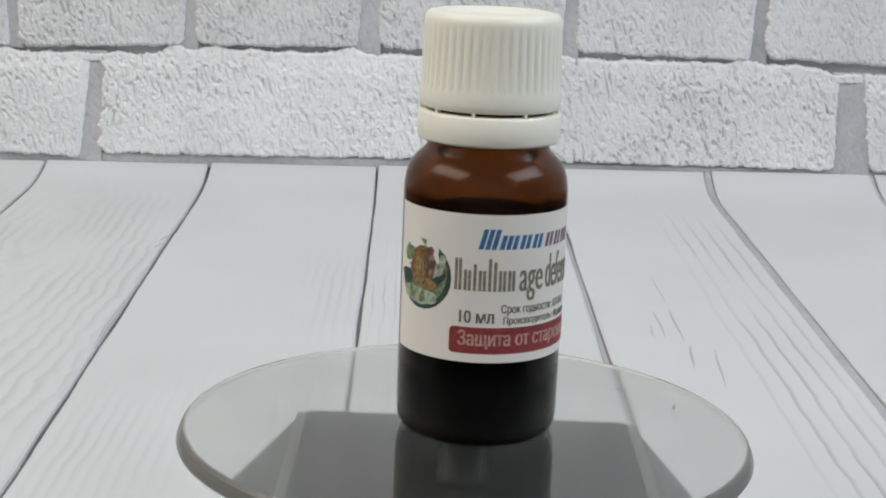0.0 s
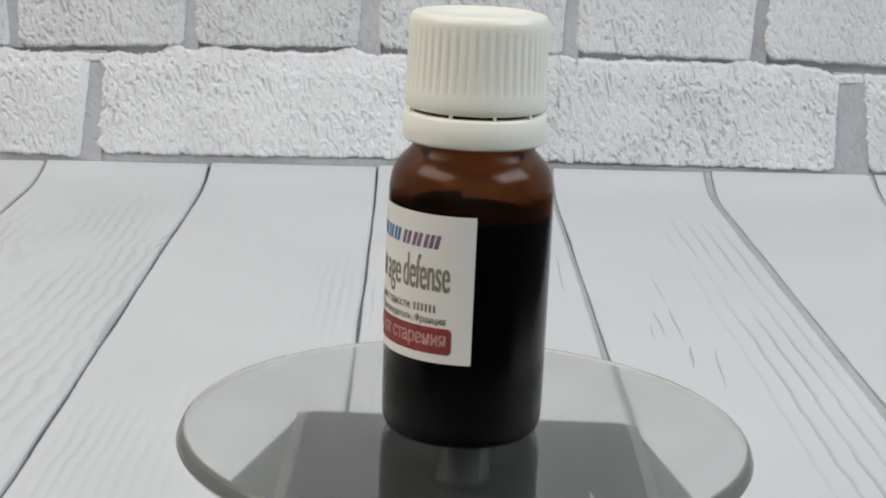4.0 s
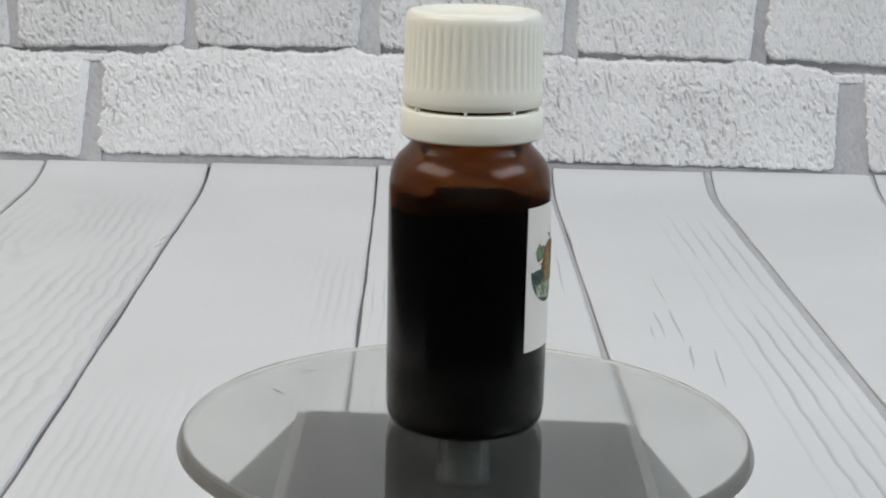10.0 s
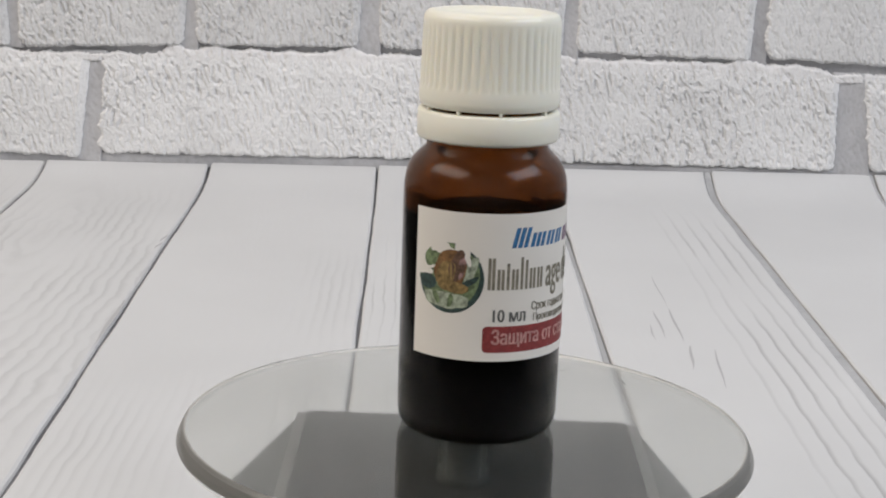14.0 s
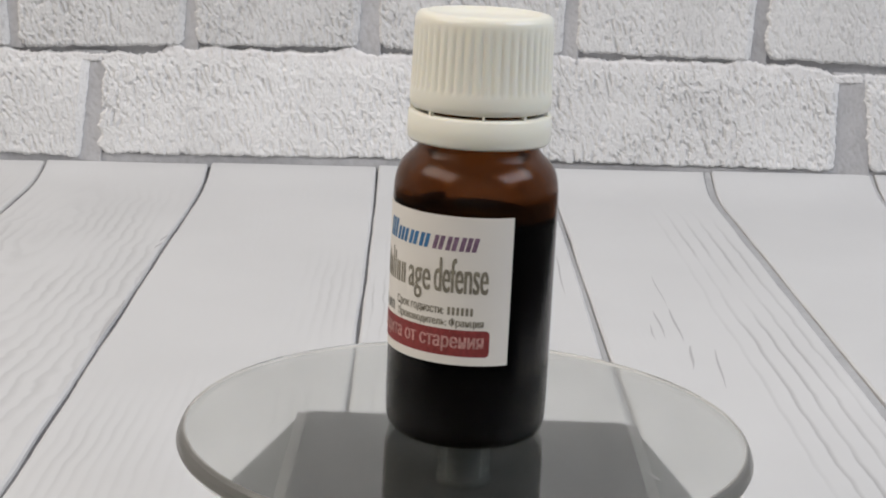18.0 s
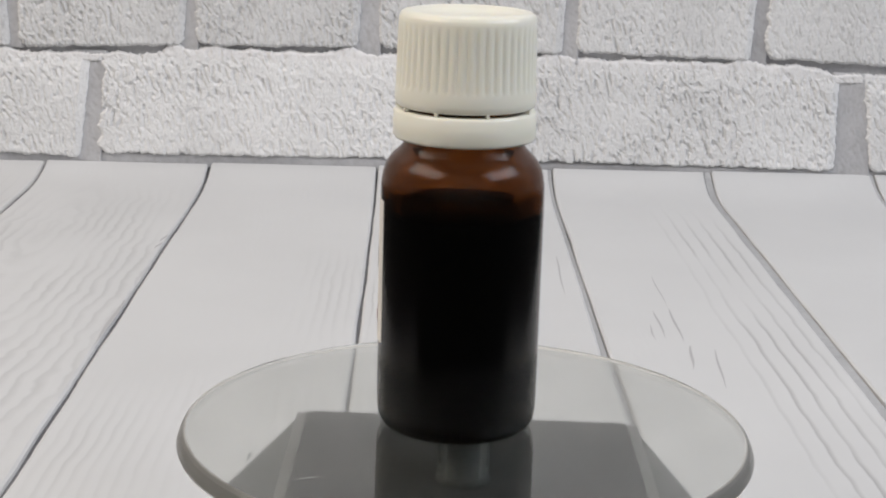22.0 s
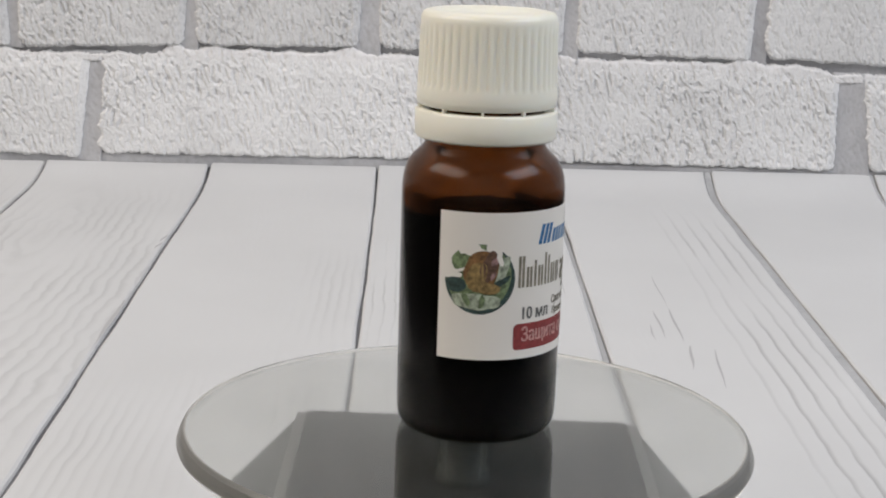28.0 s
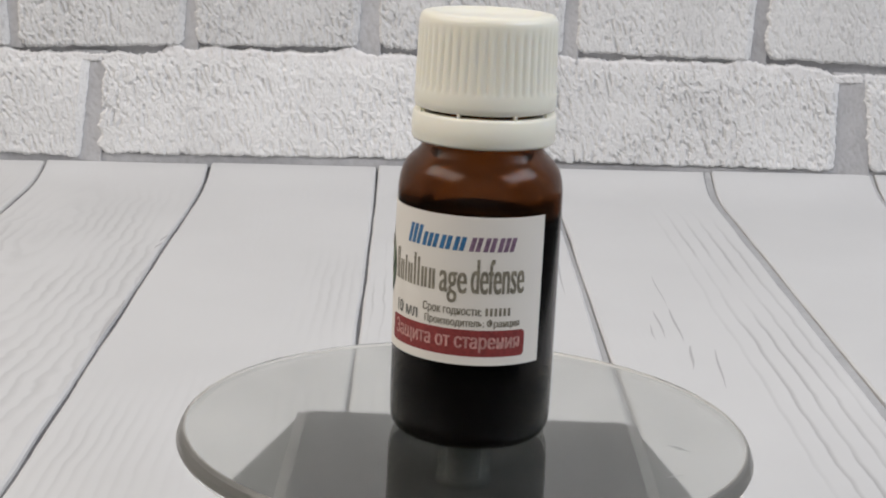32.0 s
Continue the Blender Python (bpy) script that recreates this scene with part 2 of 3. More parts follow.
def brick(s0, s1, z0, z1, step, seed, parent, mat=None, name="brick", proud=0.0026, ragged=0.0009, lean=(0, 0), wave=0.0, melt=False, coarse=1.0, corner=0.0, joints=(), foot=(0, 0), crest=None, bank=0.0):
    """One piece with a rough face and broken edges; melt: its upper edge runs out softly into the mortar above.
    foot: how far the lower edge rises at its two ends; crest(s): how far the upper one does; bank: how far the face comes forward towards its far end."""
    nx, nz = max(6, int((s1 - s0) / step)), max(6, int((z1 - z0) / step))
    verts, faces = [], []
    rim = 0.0011
    for j in range(nz + 1):
        for i in range(nx + 1):
            u, v = i / nx, j / nz
            s, z = s0 + (s1 - s0) * u, z0 + (z1 - z0) * v
            d = min(s - s0, (s1 - s) * (0.35 if melt else 1.0), z - z0)
            if not melt:
                d = min(d, z1 - z)
            # lower corners are rounded off
            cs, cz, cr = min(s - s0, s1 - s), z - z0, corner * (2.0 if u < 0.5 else 1.4)
            if cs < cr and cz < cr:
                d = min(d, cr - math.hypot(cr - cs, cr - cz))
            es = noise.noise((z * 330, seed, 1.0)) + 0.6 * noise.noise((z * 900, seed, 2.0))
            ez = 0.7 * noise.noise((s * 170, seed, 4.0)) + 0.8 * max(0.0, noise.noise((s * 700, seed, 5.0))) + 0.4 * noise.noise((s * 1500, seed, 6.0))
            ds = ragged * (1.0 if u < 0.5 else 0.4) * es * (1 - min(u, 1 - u) * 2) ** 6
            dz = ragged * ez * (1 - min(v, 1 - v) * 2) ** 4 + wave * v * v * (noise.noise((s * 70, seed, 9.0)) + 0.5 * noise.noise((s * 190, seed, 9.5)))
            dz += v * v * sum(0.0024 * math.exp(-((s - q) / 0.0042) ** 2) for q in joints)
            dz += (1 - v) * (foot[0] * (1 - u) + foot[1] * u) * MM + (v * crest(s) if crest else 0.0)
            calm = 1.0 if not melt else 0.3 + 0.7 * min(1.0, (s1 - s) / 0.004)
            edge = min(1.0, d / rim)
            y = -proud * (0.25 + 0.75 * math.sqrt(edge)) - coarse * calm * relief(s, z, seed) * (0.5 + 0.5 * edge) if d > 1e-9 else 0.003
            if melt and d > 1e-9:
                y += 0.0008 * min(1.0, max(0.0, (z - z1 + 0.007) / 0.007)) ** 1.5
            y -= bank * u * u if d > 1e-9 else 0.0
            tilt = (lean[0] * (1 - u) + lean[1] * u) * (z - z0)
            verts.append((s + ds + tilt, y, z + dz))
    for j in range(nz):
        for i in range(nx):
            a = j * (nx + 1) + i
            faces.append((a, a + 1, a + nx + 2, a + nx + 1))
    return mesh_ob(name, verts, faces, mat or BRICK, parent, "", True)


# backing wall, recessed mortar face
def box(name, x0, x1, y0, y1, z0, z1, mat, parent=None, label=""):
    v = [(x, y, z) for x in (x0, x1) for y in (y0, y1) for z in (z0, z1)]
    f = [(0, 1, 3, 2), (4, 6, 7, 5), (0, 4, 5, 1), (2, 3, 7, 6), (0, 2, 6, 4), (1, 5, 7, 3)]
    return mesh_ob(name, v, f, mat, parent, label)


wall = box("wall_north", -0.172, 0.190, 0.0013, 0.03, 0.0, 0.137, MORTAR)
tagged(wall, "white-painted brick-patterned backdrop wall with grey mortar joints", "wall", kind="structure")
wall.matrix_basis = WALL

STRETCHERS = [(-171.5, -136.5, 0, 0.12), (-129.3, 11.0, 0.06, 0), (19.5, 157.6, 0, -0.03), (172.0, 189.3, -0.15, 0)]
HEADERS = [(-171.5, -161.5, 0, -0.08), (-157.8, -97.3, -0.05, 0.05), (-92.4, -31.8, -0.02, 0.06), (-23.9, 46.4, 0.0, 0.03), (52.2, 120.4, 0, 0.02), (126.0, 189.3, -0.02, 0)]
# how far the lower edges of the two lowest courses rise at their ends, in millimetres
FEET = [[(-0.6, -1.8), (-0.2, 0.9), (1.1, 0.3), (0.0, 0.0)],
        [(-3.5, -3.5), (-3.5, -1.0), (-1.0, 0.2), (0.2, -0.2), (1.0, -0.2), (1.0, -1.4)]]


def bed_line(s):
    """How far the pale mortar of the lowest bed joint rises above its usual line, in metres."""
    return MM * float(np.interp(s / MM, (-200, -112, -101, -40, 60, 140, 156, 200), (-3.6, -3.2, -0.8, -0.3, 0.3, 0.3, -2.6, -3.2)))


PITCH_Z = 0.0429
for row in range(3):
    z0 = 0.0084 + row * PITCH_Z
    z1 = z0 + 0.0355
    bricks = STRETCHERS if row % 2 == 0 else HEADERS
    above = HEADERS if row % 2 == 0 else STRETCHERS
    if row > 1:
        # the upper courses are laid with long bricks alone
        shift = (14, -66)[row % 2]
        bricks = [(max(-171.5, a + shift), min(189.3, b + shift), 0, 0) for a, b, la, lb in STRETCHERS + [(182, 320, 0, 0)] if -160 < b + shift and a + shift < 180]
    for n, (a, b, la, lb) in enumerate(bricks):
        near = row < 2
        brick(a * MM, b * MM + 0.0007, z0 - (0 if near else 0.0016), z1 + 0.0032, 0.00031 if near else 0.003, row * 31.7 + n * 7.3, wall, GREY_BRICK if row == 1 else BRICK, lean=(la, lb), ragged=0.0012, melt=True, corner=0.0022,
              foot=FEET[row][n] if row < 2 else (0, 0), crest=(lambda s: 0.35 * bed_line(s)) if row == 0 else None)
        if n:
            # grey mortar in the upright joint, banked up against the next brick
            brick(bricks[n - 1][1] * MM - 0.003, a * MM + 0.0016, z0 - 0.004, z1 + 0.004, 0.0005 if near else 0.003, row * 5.3 + n, wall, MORTAR, "mortar_joint", 0.0005, 0.0,
                  lean=(lb, la), coarse=0.35, bank=0.0013)
    # pale mortar that fills the lower part of the bed joint
    for a, b in ((-0.1715, 0.013), (0.013, 0.1895)):
        near = row < 2
        gaps = [p[1] * MM - 0.0025 for p in above] + [-0.0845]
        brick(a, b, z1 - 0.0004, z1 + 0.0060, 0.0004 if near else 0.002, row * 17.7 + a * 50, wall, RIDGE, "mortar_ridge", 0.0018, 0.0017, wave=0.0008, coarse=0.6, joints=gaps,
              crest=bed_line if row == 0 else None)
brick(-0.1715, 0.1895, 0.002, 0.0096, 0.0008, 3.3, wall, MORTAR, "mortar_joint", 0.0006, 0.0, coarse=0.4)

# ---- floor of planks, which sweeps up to the wall ----
RUN = 0.042


def sweep(front, lower=0.0, x=0.0):
    """Path of a board seen from the side, (y, z): flat, then rising gently to the foot of the bricks, a little higher towards +x."""
    end, lift = WALL_Y - 0.0012, 0.0064 + 0.009 * min(0.16, max(-0.16, x))
    pts = [(front + (end - RUN - front) * i / 90, 0.0) for i in range(91)]
    pts += [(end - RUN + RUN * i / 20, lift * (i / 20) ** 3) for i in range(1, 21)]
    return [(y + (lower * 0.4 if i > 90 else 0), z - lower) for i, (y, z) in enumerate(pts)]


floor_path = sweep(-0.071, 0.0011, -0.16)
floor_rows = [[(x, y + WALL_K * x, z) for y, z in floor_path] + [(x, y + WALL_K * x, -0.02) for y, z in reversed(floor_path)] for x in (-0.171, 0.189)]
m_floor = len(floor_rows[0])
floor = mesh_ob("floor", floor_rows[0] + floor_rows[1], [(i, (i + 1) % m_floor, m_floor + (i + 1) % m_floor, m_floor + i) for i in range(m_floor)]
                + [tuple(range(m_floor - 1, -1, -1)), tuple(range(m_floor, 2 * m_floor))], GROOVE)
tagged(floor, "white-painted plank floor with grey seams, swept up to the wall", "floor", kind="structure")


def plank(x0, x1, seed, mat, slopes=(0.0, 0.0)):
    """One painted board with slightly wandering, rounded edges."""
    path = sweep(-0.07, 0.0, (x0 + x1) / 2)
    cols = [(0.0, -0.0011), (0.0002, -0.0003), (0.0009, 0.0), (0.5, 0.0), (-0.0009, 0.0), (-0.0002, -0.0003), (0.0, -0.0011)]
    verts, faces = [], []
    for i, (y, z) in enumerate(path):
        k0, k1 = path[max(0, i - 1)], path[min(len(path) - 1, i + 1)]
        ty, tz = k1[0] - k0[0], k1[1] - k0[1]
        ln = math.hypot(ty, tz)
        ny, nz = -tz / ln, ty / ln
        wl = 0.0004 * noise.noise((y * 30, seed, 0.3)) + 0.00014 * noise.noise((y * 260, seed, 0.7))
        wr = 0.0004 * noise.noise((y * 30, seed, 5.3)) + 0.00014 * noise.noise((y * 260, seed, 5.7))
        for n, (off, down) in enumerate(cols):
            wide = min(0.4, y) - 0.25
            x = (x0 + x1) / 2 if off == 0.5 else (x0 + off + wl + slopes[0] * wide if n < 3 else x1 + off + wr + slopes[1] * wide)
            verts.append((x, y + ny * down + WALL_K * x, z + nz * down))
    c = len(cols)
    for i in range(len(path) - 1):
        for n in range(c - 1):
            a = i * c + n
            faces.append((a, a + 1, a + c + 1, a + c))
    return mesh_ob("plank", verts, faces, mat, floor, "", False)


SEAM, WIDTH = -0.0867, 0.0651
SEAMS = {-1: -0.1487, 0: -0.0867, 1: -0.0222, 2: 0.0434, 3: 0.1058, 4: 0.1735}
GAPS = {-1: 0.0009, 0: 0.0010, 1: 0.0007, 2: 0.0016, 3: 0.0027, 4: 0.0014}
SLOPES = {2: 0.0125, 3: 0.013}     # boards that widen a little along their length


def seam(n):
    return SEAMS.get(n, SEAM + n * WIDTH)


for n in range(-2, 5):
    g0, g1 = GAPS.get(n, 0.001), GAPS.get(n + 1, 0.001)
    plank(max(-0.170, seam(n) + g0 / 2), min(0.188, seam(n + 1) - g1 / 2), n * 3.7, PLANKS[min(n, 3)], (SLOPES.get(n, 0.0), SLOPES.get(n + 1, 0.0)))

CRACK = material("crack", (0.42, 0.42, 0.43), 0.8)
for x0, y0, x1, y1, w in ((65.6, 240, 65.4, 205, 0.35), (65.4, 203, 64.6, 169, 0.7), (65.7, 167, 63.2, 146, 0.8), (71.7, 164, 68.6, 131, 0.6), (60.6, 200, 60.3, 173, 0.6), (57.6, 186, 57.0, 171, 0.4), (38.0, 262, 36.6, 214, 0.5),
                           (-88.0, 273, -89.2, 263, 0.8), (-88.1, 262, -89.4, 254, 0.9), (-87.7, 192, -87.9, 150, 1.3)):
    # a thin split in the paint along the grain
    pts = []
    for k in range(9):
        f = k / 8
        x, y, h = x0 + (x1 - x0) * f + 0.16 * math.sin(f * 7 + x0), y0 + (y1 - y0) * f, w * 0.5 * math.sin(math.pi * min(1, f * 0.9 + 0.1))
        pts += [((x - h) * MM, y * MM, 0.00006), ((x + h) * MM, y * MM, 0.00006)]
    mesh_ob("paint_crack", pts, [(2 * k, 2 * k + 1, 2 * k + 3, 2 * k + 2) for k in range(8)], CRACK, floor)
SEAM_FILL = plaster("seam_fill", (0.36, 0.365, 0.375), (0.46, 0.465, 0.475), 500.0, 0.2)
for n in (-1, 2, 3, 4):
    # a pale filler lies in the wider seams
    x, g, path = seam(n), GAPS[n], sweep(-0.069, 0.0004, seam(n))
    tagged(mesh_ob("seam_filler", [(x + SLOPES.get(n, 0.0) * (min(0.4, y) - 0.25) - 0.0003 + d * (g / 2 - 0.0001), y + WALL_K * x, z) for y, z in path for d in (-1, 1)],
                   [(2 * i, 2 * i + 1, 2 * i + 3, 2 * i + 2) for i in range(len(path) - 1)], SEAM_FILL, floor))

# ---- plain room round the set ----
def room_wall(name, x0, x1, y0, y1, z0, z1, label):
    tagged(box(name, x0, x1, y0, y1, z0, z1, WALLPAINT), label, "wall", kind="structure")


TABLE = plaster("dark_table", (0.014, 0.013, 0.012), (0.022, 0.02, 0.018), 200.0, 0.1)
tagged(box("table_top", -1.30, 1.30, -1.0, 0.50, -0.06, -0.02, TABLE), "dark brown table top under the backdrop boards", "table", kind="structure")
room_wall("wall_west", -1.35, -1.30, -1.05, 0.55, -0.06, 1.3, "plain off-white painted side wall")
room_wall("wall_east", 1.30, 1.35, -1.05, 0.55, -0.06, 1.3, "plain off-white painted side wall")
room_wall("wall_south", -1.30, 1.30, -1.05, -1.0, -0.06, 1.3, "plain off-white painted wall behind the camera")
room_wall("wall_back", -1.30, 1.30, 0.50, 0.55, -0.06, 1.3, "plain off-white painted wall above the brick backdrop")
tagged(box("ceiling", -1.35, 1.35, -1.05, 0.55, 1.3, 1.35, WALLPAINT), "plain off-white ceiling", "ceiling", kind="structure")

# ---- turntable ----
DISC_Z, DISC_T, DISC_R = 0.036, 0.0030, 0.0442
turntable = tagged(new("turntable"), "display turntable with a clear round platter on a dark flared base", "turntable")
PANEL_Z, PANEL_H, FOOT_H, BASE_X, BASE_Y = 0.0246, 0.0285, 0.0478, 0.0009, 0.0007


def frustum(name, h0, z0, h1, z1, bev, mat, parent, label=""):
    """Square block with sloping sides and rounded upright corners."""
    def ring(h, z):
        pts = []
        for cx, cy, a0 in ((1, 1, 0), (-1, 1, 90), (-1, -1, 180), (1, -1, 270)):
            for k in range(5):
                a = radians(a0 + 22.5 * k)
                pts.append((cx * (h - bev) + bev * math.cos(a), cy * (h - bev) + bev * math.sin(a), z))
        return pts
    rings = [ring(h0, z0), ring(h1 + 0.0003, z1 - 0.0006), ring(h1 - 0.0002, z1 - 0.0001), ring(h1 - 0.0008, z1)]
    verts = [v for r in rings for v in r]
    n = 20
    faces = [(r * n + i, r * n + (i + 1) % n, (r + 1) * n + (i + 1) % n, (r + 1) * n + i) for r in range(3) for i in range(n)]
    faces += [tuple(range(n - 1, -1, -1)), tuple(range(3 * n, 4 * n))]
    return mesh_ob(name, verts, faces, mat, parent, label)


housing = frustum("housing", FOOT_H, 0.0, PANEL_H + 0.0017, PANEL_Z - 0.0012, 0.0028, HOUSING, turntable, "dark grey flared plastic housing")
panel = frustum("solar_panel", PANEL_H + 0.0004, PANEL_Z - 0.0012, PANEL_H + 0.0004, PANEL_Z, 0.0020, PANEL, turntable, "dark glossy solar panel")
for k in (1, 3):
    h = PANEL_H + 0.0015
    # side bezel, its bright reflection painted as lighter grey
    bar = box("bezel", -h + 0.0030, h - 0.0030, -h + 0.0001, -h + 0.0018, PANEL_Z - 0.0022, PANEL_Z + 0.0001, BEZEL_GLEAM, turntable, "plastic bezel with its lamp reflection put into the lighter grey")
    bar.matrix_basis = pose(BASE_X, BASE_Y, 0, 0, 0, 90 * k)
    g = PANEL_H + 0.0040
    # added strip: imitates a thin reflected line on the sloping side
    glint = box("reflection_line", -g + 0.010, g - 0.010, -g - 0.0007, -g + 0.0007, 0.0172, 0.0187, BEZEL_GLEAM, turntable, "added grey strip in place of a reflected line on the housing")
    glint.matrix_basis = pose(BASE_X, BASE_Y, 0, 0, 0, 90 * k)
housing.matrix_basis = pose(BASE_X, BASE_Y, 0)
panel.matrix_basis = pose(BASE_X, BASE_Y, 0)
turntable.matrix_basis = pose(0, 0, 0, 0, 0, -1.3)
spindle = lathe("spindle", [(0, PANEL_Z), (0.0046, PANEL_Z), (0.0043, PANEL_Z + 0.001), (0.0040, 0.0325), (0.0040, DISC_Z - DISC_T - 0.0002), (0, DISC_Z - DISC_T - 0.0002)], SPINDLE, turntable, "clear plastic spindle", 40)
lathe("shaft", [(0, PANEL_Z + 0.0002), (0.0017, PANEL_Z + 0.0002), (0.0017, DISC_Z - DISC_T - 0.0006), (0, DISC_Z - DISC_T - 0.0006)], HOUSING, spindle, "dark shaft inside the spindle", 24)
T, R = DISC_T, DISC_R
platter = lathe("platter", [(0, -T), (R, -T), (R + 0.0007, -T + 0.0003), (R + 0.0009, -T + 0.0008), (R + 0.0006, -0.0013), (R + 0.0002, -0.0005), (R - 0.0002, -0.0001), (R - 0.0005, 0), (0, 0)],
                ACRYLIC, turntable, "clear round acrylic platter with rounded rim", 180, True, None, False)
platter.data.materials.append(RIM)
for f in platter.data.polygons:
    f.material_index = 1 if abs(f.normal.z) < 0.95 else 0
platter.visible_shadow = False
for u, v, ln, turn in ((0.0347, 0.0108, 0.0042, 77), (0.0270, 0.0202, 0.0050, 10)):
    c, s = math.cos(radians(turn)), math.sin(radians(turn))
    pts = [(u + a * c - b * s, v + a * s + b * c, 0.00008) for a, b in ((-ln / 2, 0), (0, -0.0003), (ln / 2, 0), (0, 0.0003))]
    mesh_ob("scratch", pts, [(0, 1, 2, 3)], SCRATCH, platter, "faint grey scratch")

# ---- bottle ----
bottle = tagged(new("dropper_bottle"), "small amber glass dropper bottle with white ribbed cap, on the platter", "bottle")
OUT = [(0, 0.0009), (0.0085, 0.0007), (0.0100, 0.0), (0.0110, 0.0001), (0.0118, 0.0007), (0.01225, 0.0016), (0.01245, 0.0030), (0.0125, 0.006), (0.0125, 0.0365),
       (0.01244, 0.0384), (0.01222, 0.0400), (0.0118, 0.0413), (0.0111, 0.0424), (0.0102, 0.0433), (0.0094, 0.0441), (0.00905, 0.0449), (0.0089, 0.0458), (0.0088, 0.0470), (0.0088, 0.0520)]
INN = [(0.0068, 0.0520), (0.0068, 0.0446), (0.0073, 0.0436), (0.0086, 0.0423), (0.0098, 0.0408), (0.0105, 0.0391), (0.0107, 0.0370), (0.0108, 0.0040), (0.0105, 0.0026), (0.0095, 0.0020), (0, 0.0020)]
body = lathe("glass_body", OUT + INN, AMBER, bottle, "amber glass body", 96, False)
body.data.materials.append(INNER)
for f in body.data.polygons:
    f.material_index = 1 if f.index // 96 >= len(OUT) else 0
LEVEL = 0.0340
liquid = lathe("liquid", [(0, 0.0011), (0.0085, 0.0010), (0.0100, 0.0005), (0.0110, 0.0007), (0.0117, 0.0016), (0.0120, 0.0032), (0.0120, LEVEL - 0.004), (0.0110, LEVEL - 0.001), (0.0109, LEVEL), (0, LEVEL)], LIQUID, bottle, "dark liquid", 64)
lathe("liquid_surface", [(0, LEVEL + 0.0001), (0.0104, LEVEL + 0.0001), (0.01072, LEVEL + 0.0006), (0.01074, LEVEL + 0.0001), (0, LEVEL + 0.00005)], SURFACE, bottle, "still dark brown liquid surface", 64)

RIBS = 48


def ribbed(a, r, z):
    fade = min(1.0, max(0.0, (z - 0.0533) / 0.0006), 1.0) * min(1.0, max(0.0, (0.0627 - z) / 0.0012))
    return r - 0.00023 * fade * (0.5 - 0.5 * math.cos(a * RIBS)) ** 2 if r > 0.0095 else r


lathe("cap", [(0.0080, 0.0504), (0.0102, 0.0504), (0.0105, 0.0506), (0.01065, 0.0515), (0.01062, 0.0527), (0.01058, 0.0531), (0.01056, 0.0534), (0.01054, 0.0540), (0.01044, 0.0577), (0.01036, 0.0612), (0.01033, 0.0622), (0.01031, 0.0630), (0.01022, 0.0636),
              (0.0100, 0.0641), (0.0096, 0.0644), (0.0086, 0.0646), (0.0080, 0.0644), (0.0074, 0.0641), (0, 0.0640)], CAP, bottle, "white ribbed plastic screw cap", RIBS * 8, False, ribbed)
band = lathe("tamper_band", [(0.0090, 0.0456), (0.0105, 0.0455), (0.01078, 0.0459), (0.01082, 0.0475), (0.01078, 0.0495), (0.0105, 0.0499), (0.0090, 0.0499)], CAP, bottle, "white plastic tamper ring", 128)
for k in range(9):
    a = 2 * math.pi * k / 9 + 0.35 + 0.1 * math.sin(k * 5)
    ob = box("bridge", 0.0099, 0.01055, -0.00022, 0.00022, 0.0496, 0.0505, CAP, band)
    ob.matrix_basis = Matrix.Rotation(a, 4, "Z")

# paper label, wrapped round the front of the body
A0, RL = radians(193.28), 0.01256
LABEL_W, LABEL_Z0, LABEL_Z1 = 0.03862, 0.01375, 0.03610


def wrap(u, z, lift):
    a = A0 + u / 0.0126
    return ((RL + lift) * math.cos(a), (RL + lift) * math.sin(a), z)


def wrapped(name, outline, mat, parent, label="", lift=0.00006):
    """A flat outline (u, z) of the print, cut fine and laid on the label."""
    bm = bmesh.new()
    bm.faces.new([bm.verts.new((u, z, 0)) for u, z in outline])
    lo, hi = min(u for u, z in outline), max(u for u, z in outline)
    n = max(1, int((hi - lo) / 0.0007))
    for k in range(1, n):
        bmesh.ops.bisect_plane(bm, geom=bm.verts[:] + bm.edges[:] + bm.faces[:], plane_co=(lo + (hi - lo) * k / n, 0, 0), plane_no=(1, 0, 0))
    bmesh.ops.triangulate(bm, faces=bm.faces[:])
    for v in bm.verts:
        v.co = wrap(v.co.x, v.co.y, lift)
    me = bpy.data.meshes.new(name)
    bm.to_mesh(me)
    bm.free()
    me.materials.append(mat)
    ob = new(name, me)
    ob.parent = parent
    return tagged(ob, label)


def paper():
    n, verts, faces = 72, [], []
    for i in range(n + 1):
        u = LABEL_W * i / n
        for lift, z in ((-0.00005, LABEL_Z0), (0.00003, LABEL_Z0), (0.00003, LABEL_Z1), (-0.00005, LABEL_Z1)):
            verts.append(wrap(u, z, lift))
    for i in range(n):
        for k in range(4):
            faces.append((i * 4 + k, (i + 1) * 4 + k, (i + 1) * 4 + (k + 1) % 4, i * 4 + (k + 1) % 4))
    faces += [(0, 1, 2, 3), (n * 4 + 3, n * 4 + 2, n * 4 + 1, n * 4)]
    return mesh_ob("label", verts, faces, PAPER, bottle, "white printed paper label with a round picture and red banner")


label = paper()
U = 0.001


def rounded(u0, u1, z0, z1, r):
    out = []
    for cu, cz, a0 in ((u1 - r, z1 - r, 0), (u0 + r, z1 - r, 90), (u0 + r, z0 + r, 180), (u1 - r, z0 + r, 270)):
        out += [(cu + r * math.cos(radians(a0 + 22.5 * k)), cz + r * math.sin(radians(a0 + 22.5 * k))) for k in range(5)]
    return [(a * U, b * U) for a, b in out]


